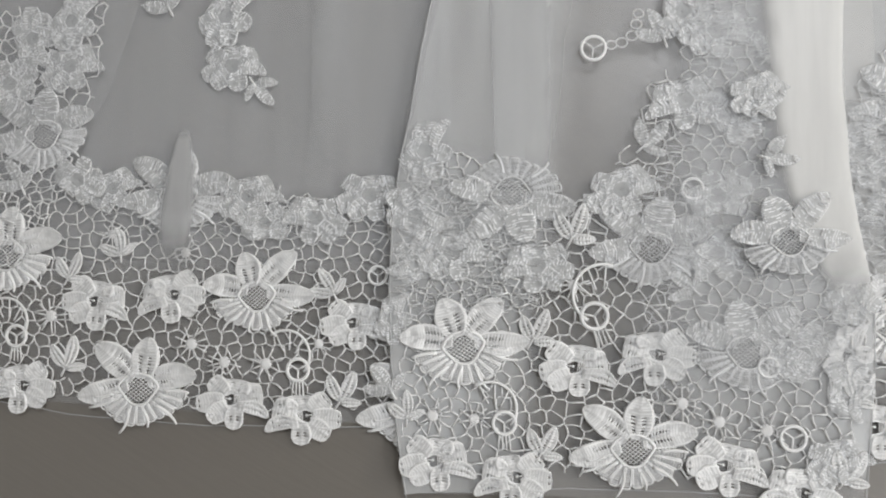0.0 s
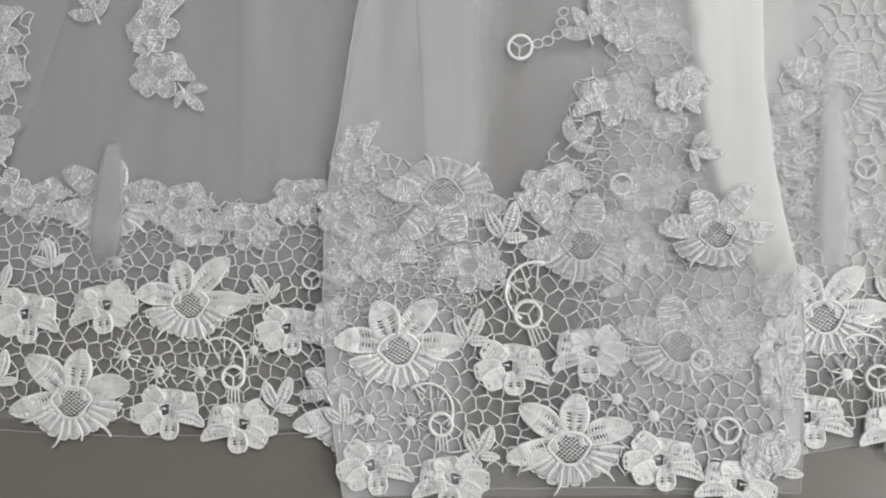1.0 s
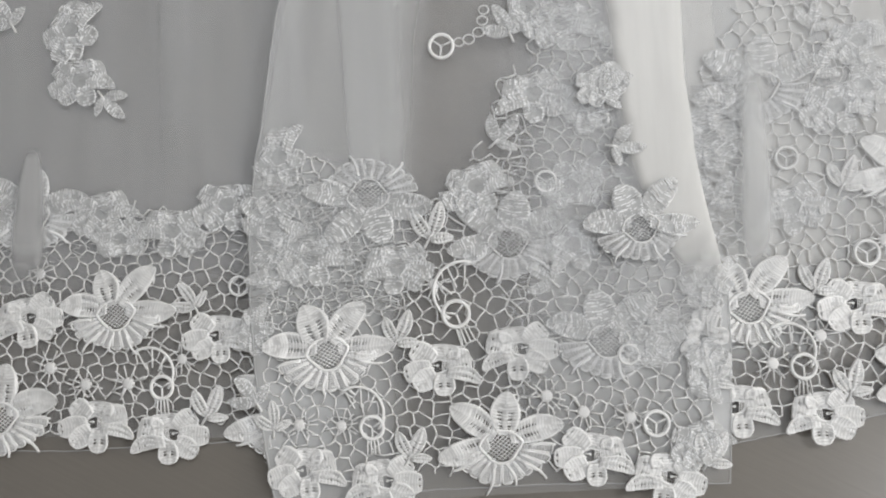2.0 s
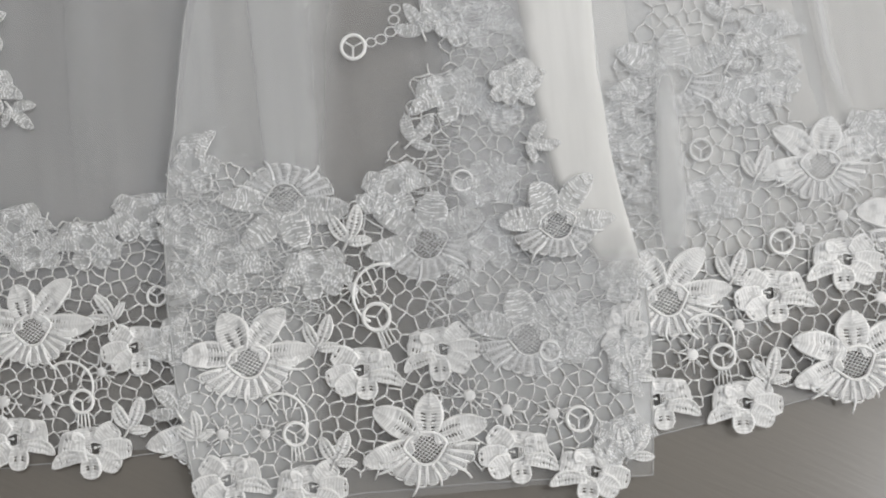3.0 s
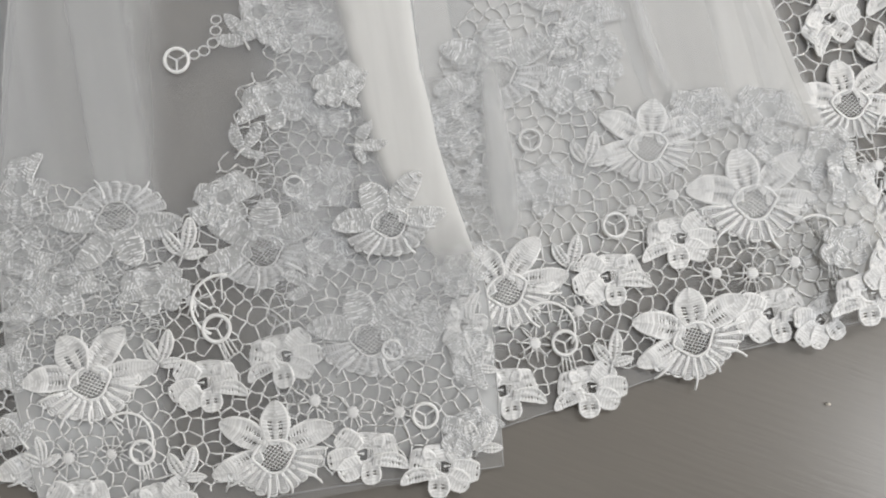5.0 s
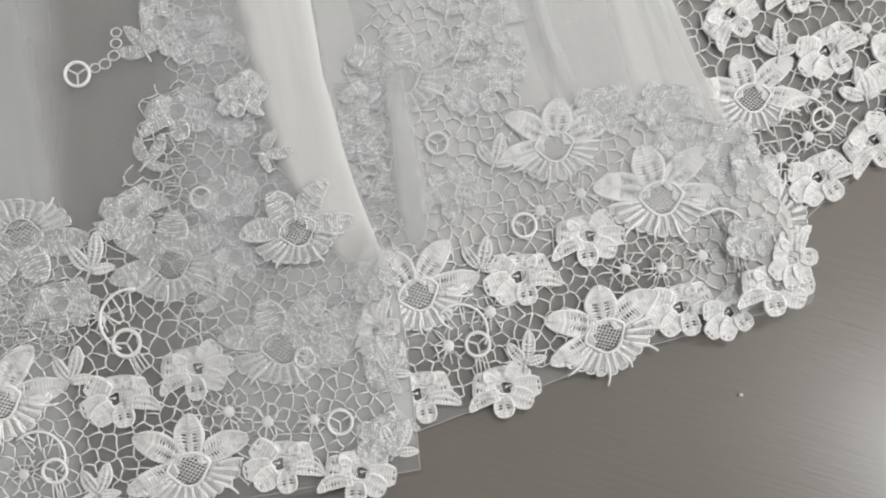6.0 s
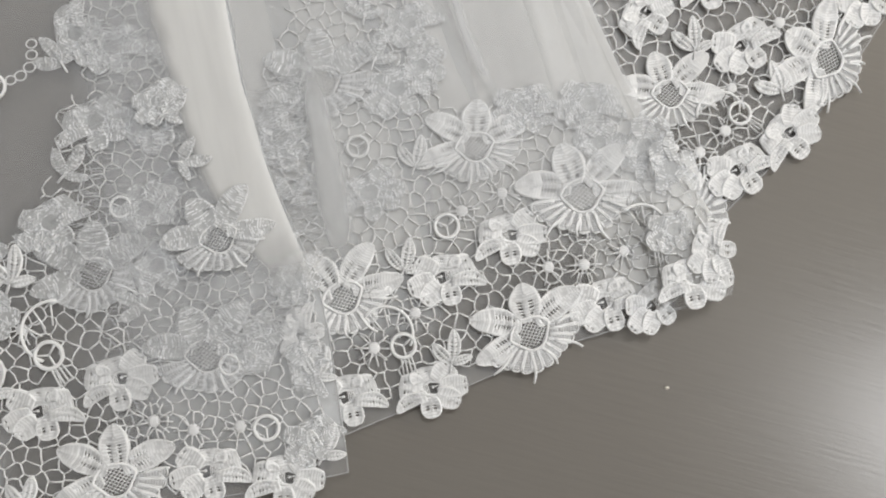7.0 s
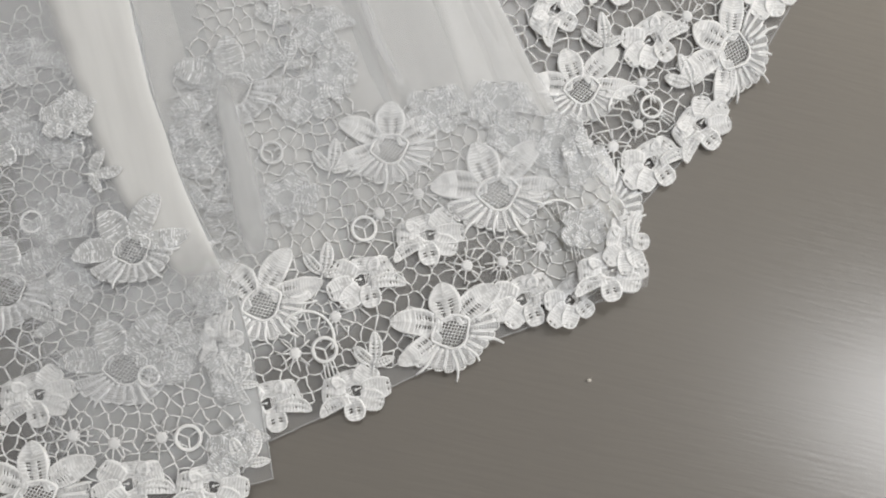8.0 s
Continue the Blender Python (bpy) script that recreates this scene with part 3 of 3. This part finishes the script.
def scroll_ring(x, y, z, turn=0, size=1.0, flip=1, loose=0):
    """A ring on legs, with the thick scroll that runs into it."""
    taken.append((x, y, 0.008 * size, z))
    f = part("lace_ring", WHEEL, skirt, seat(x, y, z, turn, size, flip))
    part("scroll", CURL, f, pose(0, 0, 0))
    return f


def dot_motif(x, y, z, turn=0, size=1.0, flip=1, loose=0):
    taken.append((x, y, 0.006 * size, z))
    return part("lace_dot", DOT, skirt, seat(x, y, z, chance.uniform(0, 360), size))


def lay(z, maker, *places):
    for row in places:
        x, y, *rest = row
        maker(x, y, z + chance.uniform(0, 0.0006) + (bulge(x, y, z) if x > 0.4 else 0), *rest)


# left pleat
lay(Z1, big_flower, (-0.262, -0.088), (-0.173, -0.02, 4, 0.92, -1), (-0.054, -0.102), (-0.233, 0.053, 4, 0.95, 1, 1), (-0.368, 0.011), (-0.445, -0.07))
lay(Z1, small_flower, (-0.191, -0.095), (-0.137, -0.106, 0, 1.02, -1), (-0.296, -0.024, -5), (-0.237, -0.019, 5, 0.98, -1), (-0.101, -0.039, 0, 0.95), (-0.353, -0.087, 0, 1, -1))
lay(Z1, small_flower, (-0.18, 0.053, 20, 0.9, 1, 1), (-0.129, 0.037, -15, 0.95, -1, 1), (-0.09, 0.053, 10, 0.95, 1, 1), (-0.167, 0.033, 190, 0.8, 1, 1), (-0.284, 0.06, 30, 0.8, 1, 1), (-0.193, 0.15, 10, 0.95, 1, 1))
lay(Z1, small_flower, (-0.4, -0.029), (-0.198, 0.187, 60, 1, 1, 1))
lay(Z1, leaf_sprig, (-0.111, -0.095), (-0.319, -0.073, 10), (-0.116, -0.018, 60, 0.9), (-0.318, -0.007, 0, 0.9), (-0.176, 0.136, 250, 0.9, 1, 1), (-0.242, 0.195, 60, 1, 1, 1))
lay(Z1, leaf_sprig, (-0.277, 0.011, 40, 0.9))
lay(Z1, scroll_ring, (-0.142, -0.073), (-0.358, -0.05))
lay(Z1, ring_motif, (-0.084, -0.005, 0, 0.8))
lay(Z1, dot_motif, (-0.222, -0.055), (-0.197, -0.068), (-0.166, -0.069), (-0.331, -0.035), (-0.127, -0.054, 0, 0.8), (-0.227, 0.012, 0, 0.85))
lay(Z1, dot_motif, (-0.284, 0.026, 0, 0.8))
# far left fold
lay(Z0, big_flower, (-0.337, 0.101, 10, 0.95, 1, 1))
lay(Z0, small_flower, (-0.317, 0.152, 20, 0.95, 1, 1), (-0.347, 0.174, 100, 0.95, -1, 1), (-0.316, 0.186, 60, 0.9, 1, 1), (-0.364, 0.14, 200, 0.9, 1, 1), (-0.309, 0.066, 150, 0.85, 1, 1))
lay(Z0, leaf_sprig, (-0.354, 0.062, 60, 1, 1, 1), (-0.4, 0.102, 60, 1, 1, 1))
# front pleat
lay(Z2, big_flower, (-0.022, -0.055, 8, 0.97, -1), (0.093, -0.124, 3, 0.96), (0.17, -0.057, -3, 0.97, -1, 1), (0.107, 0.014, 3, 0.95, 1, 1), (0.012, 0.052, 179, 0.97, -1, 1))
lay(Z2, small_flower, (0.055, -0.068), (0.11, -0.059, 0, 1, -1), (-0.042, -0.134, 5), (0.013, -0.144, 0, 1, -1), (0.154, -0.133, -4), (0.204, -0.15, -11, 1, -1))
lay(Z2, small_flower, (-0.03, 0.011, 13, 1, 1, 1), (0.03, 0.002, -7, 0.95, -1, 1), (-0.049, 0.083, 73, 0.95, 1, 1), (-0.056, 0.037, 143, 0.95, -1, 1), (-0.055, 0.005, 223, 0.8, 1, 1), (0.087, 0.054, 23, 0.95, 1, 1))
lay(Z2, small_flower, (0.131, 0.115, 3, 1, -1, 1), (0.168, 0.108, 73, 0.95, 1, 1), (0.152, 0.163, 3, 0.95, 1, 1), (0.13, 0.177, 93, 0.9, 1, 1), (0.152, 0.049, 193, 0.9, 1, 1), (0.151, 0.01, 33, 0.9, -1, 1))
lay(Z2, small_flower, (0.206, -0.058, 243, 0.85, 1, 1), (0.234, -0.08, 83, 0.85, -1, 1), (0.239, -0.019, 53, 0.85, 1, 1), (-0.072, -0.036, 83, 0.7, 1, 1))
lay(Z2, leaf_sprig, (0.026, -0.05), (0.031, -0.128, 0, 0.95), (0.053, 0.02, 3, 1.1), (0.103, 0.084, -17, 1, 1, 1), (0.077, 0.04, 33, 0.95, 1, 1), (0.185, 0.143, -7, 0.9, 1, 1))
lay(Z2, leaf_sprig, (0.231, -0.141, -7), (0.117, 0.159, 53, 1, 1, 1), (-0.073, -0.086, 63, 1, 1, 1), (0.135, -0.015, 83, 0.9, 1, 1))
lay(Z2, scroll_ring, (0.006, -0.107), (0.068, -0.033, 20, 1.15, -1))
lay(Z2, ring_motif, (0.198, -0.114, -7, 1, 1, 1), (0.135, 0.054, -7, 0.85, 1, 1), (0.069, 0.153, -7), (0.183, -0.067, -7, 0.8, 1, 1))
lay(Z2, dot_motif, (-0.044, -0.103), (-0.015, -0.105, 0, 0.9), (0.126, -0.092), (0.15, -0.104), (0.181, -0.109, -7), (0.054, -0.012, -7, 0.9))
# right-hand pleat
lay(Z3, big_flower, (0.388, -0.094, 14, 0.97), (0.446, -0.008, -5, 1.02, -1), (0.38, 0.042, -1, 0.9, 1), (0.267, -0.04, 9, 0.95, -1), (0.285, 0.11, 5, 0.98, 1, 1))
lay(Z3, small_flower, (0.312, -0.115, -1, 1, -1), (0.254, -0.107, 1), (0.39, -0.024, -3, 1, -1), (0.338, -0.042, 1), (0.444, -0.085, 7), (0.505, -0.082, -3, 1.02, -1))
lay(Z3, small_flower, (0.336, 0.094, 13, 1, 1, 1), (0.357, 0.106, 63, 0.85, -1, 1), (0.355, 0.138, 13, 0.85, 1, 1), (0.249, 0.078, 93, 0.95, 1, 1), (0.302, 0.027, 3, 0.95, -1, 1), (0.42, 0.062, 7, 0.95, 1, 1))
lay(Z3, small_flower, (0.466, 0.054, -8, 1, 1, 1), (0.498, 0.016, 47, 0.95, -1, 1), (0.51, -0.004, 97, 0.9, 1, 1), (0.467, 0.025, 137, 0.85, 1, 1))
lay(Z3, leaf_sprig, (0.33, -0.101, 9, 0.95), (0.336, 0.038, 2, 0.95), (0.312, -0.031, 2, 0.95), (0.325, 0.117, 3, 1, 1, 1), (0.248, 0.033, -7, 1, 1, 1), (0.325, 0.149, 13, 0.9, 1, 1))
lay(Z3, leaf_sprig, (0.427, 0.05, -3, 0.9, 1, 1))
lay(Z3, scroll_ring, (0.3, -0.082, 1, 1.05), (0.488, -0.051, -3, 0.95))
lay(Z3, ring_motif, (0.348, -0.008, -3), (0.3, 0.06, -7, 0.9, 1, 1))
lay(Z3, dot_motif, (0.361, -0, -13), (0.313, -0.062, -13), (0.28, -0.079, -13), (0.391, 0.006, -13), (0.411, -0.052, -13), (0.436, -0.056, -13))
lay(Z3, dot_motif, (0.465, -0.053, -13))
# far right length
lay(Z4, big_flower, (0.526, 0.049, -6, 0.88, -1), (0.644, 0.048, 56, 0.97), (0.645, 0.141, 24, 0.97, -1))
lay(Z4, small_flower, (0.561, -0.015, 19, 0.98), (0.604, 0.002, 29, 1, -1), (0.586, 0.072, 24), (0.522, 0.11, 44, 0.95, -1), (0.684, 0.087, 44), (0.574, 0.123, 4, 1, -1))
lay(Z4, leaf_sprig, (0.606, 0.033, 34), (0.551, 0.076, 14), (0.608, 0.106, 14))
lay(Z4, scroll_ring, (0.572, 0.024, 44))
lay(Z4, dot_motif, (0.559, 0.014, -16), (0.537, 0.003, -16), (0.571, 0.043, -16, 0.9), (0.52, 0.01, -16, 0.8), (0.617, 0.082, -16))
# flower of the far right length that reaches out from under the right-hand pleat
lay(Z4 - 0.0010, big_flower, (0.521, -0.041, 84, 0.95, -1))
# flowers bunched at the corner of the right-hand pleat
lay(Z3 - 0.0008, small_flower, (0.476, -0.094, 30, 0.9), (0.520, -0.066, 70, 0.85), (0.500, -0.046, 10, 0.8, 1, 1))
# flowers that lie over the white fold
lay(Z2 + 0.0052, big_flower, (0.196, 0.018, 8, 0.85, -1, 1))
lay(Z2 + 0.0052, leaf_sprig, (0.182, 0.074, -70, 0.9, 1, 1), (0.178, 0.108, -30, 0.85, 1, 1))
lay(Z2 + 0.0052, small_flower, (0.176, 0.118, 30, 0.75, 1, 1))
# motifs along the turned edges of the front pleat
lay(Z2, leaf_sprig, (0.238, -0.088, -10, 0.9), (0.240, -0.028, 10, 0.85, 1, 1), (-0.062, -0.105, 30, 0.85), (0.236, 0.004, 30, 0.85, 1, 1))
lay(Z2, small_flower, (0.234, -0.058, 80, 0.8), (0.226, -0.128, 20, 0.85, 1, 1))
# chain of loops that runs from the lone ring to the spray
chain = Tubes()
for x, y, r in ((0.0815, 0.1550, 0.0036), (0.0885, 0.1565, 0.0040), (0.0955, 0.1610, 0.0040), (0.0985, 0.1690, 0.0038), (0.1000, 0.1765, 0.0036)):
    chain.add([(x + r * math.cos(a), y + 0.85 * r * math.sin(a), Z2 + 0.0012) for a in np.linspace(0, 2 * math.pi, 10, False)], 0.0006, 4, True)
part("loop_chain", chain.mesh("loop_chain", cord), skirt)


# ---- netting between the motifs ----
def inside(x, y, poly):
    hit = False
    for (ax, ay), (bx, by) in zip(poly, poly[1:] + poly[:1]):
        if (ay > y) != (by > y) and x < (bx - ax) * (y - ay) / (by - ay) + ax:
            hit = not hit
    return hit


def netting(poly, z, gap, seed, ground, thick=1.0, mat=cord):
    """An irregular net of twisted cords, one cell about gap wide."""
    rnd = random.Random(seed)
    xs, ys = [p[0] for p in poly], [p[1] for p in poly]
    pts, y, row = [], min(ys) - gap, 0
    while y < max(ys) + gap:
        x = min(xs) - gap + (row % 2) * gap / 2
        while x < max(xs) + gap:
            pts.append(Vector((x + rnd.uniform(-0.36, 0.36) * gap, y + rnd.uniform(-0.36, 0.36) * gap)))
            x += gap
        y += gap * 0.87
        row += 1
    vs, _, tris, _, _, _ = delaunay_2d_cdt(pts, [], [], 0, 1e-7)
    mids, owner = [], {}
    for k, (a, b, c) in enumerate(tris):
        A, B, C = vs[a], vs[b], vs[c]
        d = 2 * (A.x * (B.y - C.y) + B.x * (C.y - A.y) + C.x * (A.y - B.y)) or 1e-9
        ux = (A.length_squared * (B.y - C.y) + B.length_squared * (C.y - A.y) + C.length_squared * (A.y - B.y)) / d
        uy = (A.length_squared * (C.x - B.x) + B.length_squared * (A.x - C.x) + C.length_squared * (B.x - A.x)) / d
        mids.append(Vector((ux, uy)))
        for p, q in ((a, b), (b, c), (c, a)):
            owner.setdefault((min(p, q), max(p, q)), []).append(k)
    near = [(mx, my, mr * 0.82) for mx, my, mr, mz in taken if abs(mz - (bulge(mx, my, ground) if mx > 0.4 else 0) - ground) < 0.001]
    t = Tubes()
    for ks in owner.values():
        if len(ks) != 2:
            continue
        a, b = mids[ks[0]], mids[ks[1]]
        m = (a + b) / 2
        if not 0.0008 < (a - b).length < gap * 1.8 or not (inside(a.x, a.y, poly) and inside(b.x, b.y, poly)):
            continue
        if any((m.x - mx) ** 2 + (m.y - my) ** 2 < mr * mr for mx, my, mr in near):
            continue
        side = Vector((b.y - a.y, a.x - b.x)) * rnd.uniform(-0.12, 0.12)
        r = thick * rnd.uniform(0.00046, 0.00068)
        up = bulge(m.x, m.y, z) if m.x > 0.4 else 0
        t.add([(a.x, a.y, z + up), (m.x + side.x, m.y + side.y, z + up + 0.0003), (b.x, b.y, z + up)], r, 4)
    return part("netting", t.mesh("netting", mat), skirt, label="irregular white cord netting between the flowers", kind="stuff")


netting([(-0.5, -0.08), (-0.36, -0.090), (-0.27, -0.100), (-0.19, -0.105), (-0.04, -0.105), (-0.04, 0.066), (-0.10, 0.066), (-0.115, 0.05), (-0.15, 0.060), (-0.19, 0.070), (-0.30, 0.070), (-0.5, 0.05)], Z1, 0.0104, 1, Z1)
netting([(-0.5, -0.01), (-0.345, 0.0), (-0.318, 0.066), (-0.308, 0.10), (-0.295, 0.13), (-0.288, 0.2), (-0.5, 0.2)], Z0, 0.0104, 2, Z0)
netting([(-0.064, -0.143), (0.0, -0.145), (0.06, -0.143), (0.235, -0.148), (0.246, -0.10), (0.250, -0.03), (0.243, 0.0), (0.230, 0.017), (0.208, 0.029), (0.192, 0.044), (0.192, 0.068), (0.188, 0.099), (0.183, 0.135), (0.176, 0.2), (0.130, 0.2), (0.127, 0.142), (0.104, 0.129), (0.098, 0.09), (0.072, 0.069), (0.057, 0.050), (0.041, 0.045), (0.03, 0.065), (-0.03, 0.088), (-0.062, 0.090), (-0.072, 0.03), (-0.073, -0.05)], Z2, 0.0104, 3, Z2)
netting([(0.24, -0.118), (0.34, -0.112), (0.42, -0.100), (0.520, -0.088), (0.524, -0.03), (0.506, 0.02), (0.495, 0.046), (0.450, 0.060), (0.412, 0.068), (0.372, 0.07), (0.369, 0.11), (0.35, 0.2), (0.29, 0.2), (0.262, 0.15), (0.240, 0.115), (0.24, 0.04)], Z3, 0.0104, 4, Z3)
netting([(0.49, -0.05), (0.535, -0.030), (0.59, 0.0), (0.64, 0.030), (0.69, 0.080), (0.75, 0.16), (0.75, 0.24), (0.47, 0.24), (0.48, 0.1)], Z4, 0.0118, 5, Z4)
# the turned-under lace that shows through the front pleat and the corner of the right-hand one
netting([(0.10, -0.10), (0.248, -0.14), (0.248, 0.0), (0.19, 0.04), (0.17, 0.17), (0.13, 0.15), (0.10, 0.05)], Z2 - 0.0030, 0.0104, 7, 0, 0.9)
netting([(-0.070, -0.04), (0.035, -0.03), (0.02, 0.06), (-0.064, 0.075)], Z2 + 0.0006, 0.0090, 6, Z2, 0.55, shine)
netting([(0.44, -0.08), (0.52, -0.08), (0.50, 0.045), (0.42, 0.045)], Z3 - 0.0022, 0.0104, 8, 0, 0.9)



def stray_threads(poly, z, count, seed, length=0.012):
    """Long floating stitches that lie across the loose side of the lace."""
    rnd, t = random.Random(seed), Tubes()
    xs, ys = [p[0] for p in poly], [p[1] for p in poly]
    while count:
        x, y = rnd.uniform(min(xs), max(xs)), rnd.uniform(min(ys), max(ys))
        if not inside(x, y, poly):
            continue
        count -= 1
        lean = 0.5 * noise.noise((x * 25, y * 25, seed)) + rnd.gauss(0, 0.12)
        run, wave = length * rnd.uniform(0.4, 1.5), rnd.uniform(0, 6)
        pts = []
        for k in range(5):
            d = (k / 4 - 0.5) * run
            pts.append((x + d * math.cos(lean), y + d * math.sin(lean) + 0.0006 * math.sin(wave + 3 * k / 4), z + 0.0006 * math.sin(math.pi * k / 4)))
        t.add(pts, rnd.uniform(0.00020, 0.00036), 3)
    return part("loose_threads", t.mesh("loose_threads", shine), skirt, label="long glossy white stitches across the lace", kind="stuff")


stray_threads([(-0.070, -0.03), (0.03, -0.028), (0.045, 0.01), (0.034, 0.040), (0.012, 0.068), (-0.03, 0.068), (-0.060, 0.080), (-0.070, 0.03)], Z2 + 0.0014, 320, 1, 0.009)
stray_threads([(0.13, -0.06), (0.246, -0.09), (0.250, -0.02), (0.225, 0.020), (0.192, 0.05), (0.186, 0.12), (0.175, 0.19), (0.135, 0.19), (0.13, 0.10), (0.10, 0.05)], Z2 + 0.0014, 380, 2, 0.009)
stray_threads([(0.243, 0.0), (0.262, 0.0), (0.272, 0.13), (0.245, 0.12), (0.236, 0.06)], Z3 + 0.0020, 160, 3)
stray_threads([(-0.29, 0.02), (-0.08, 0.02), (-0.08, 0.055), (-0.12, 0.045), (-0.20, 0.058), (-0.29, 0.055)], Z1 + 0.0014, 120, 5, 0.007)

# ---- lint on the floor ----
speck = Tubes().add([(0.4735, -0.155, 0.0009), (0.4750, -0.1548, 0.0011), (0.4762, -0.1553, 0.0009)], 0.0010, 6)
tagged(new("lint_speck", speck.mesh("lint_speck", lint)), "tiny pale lint speck on the grey floor", "lint")
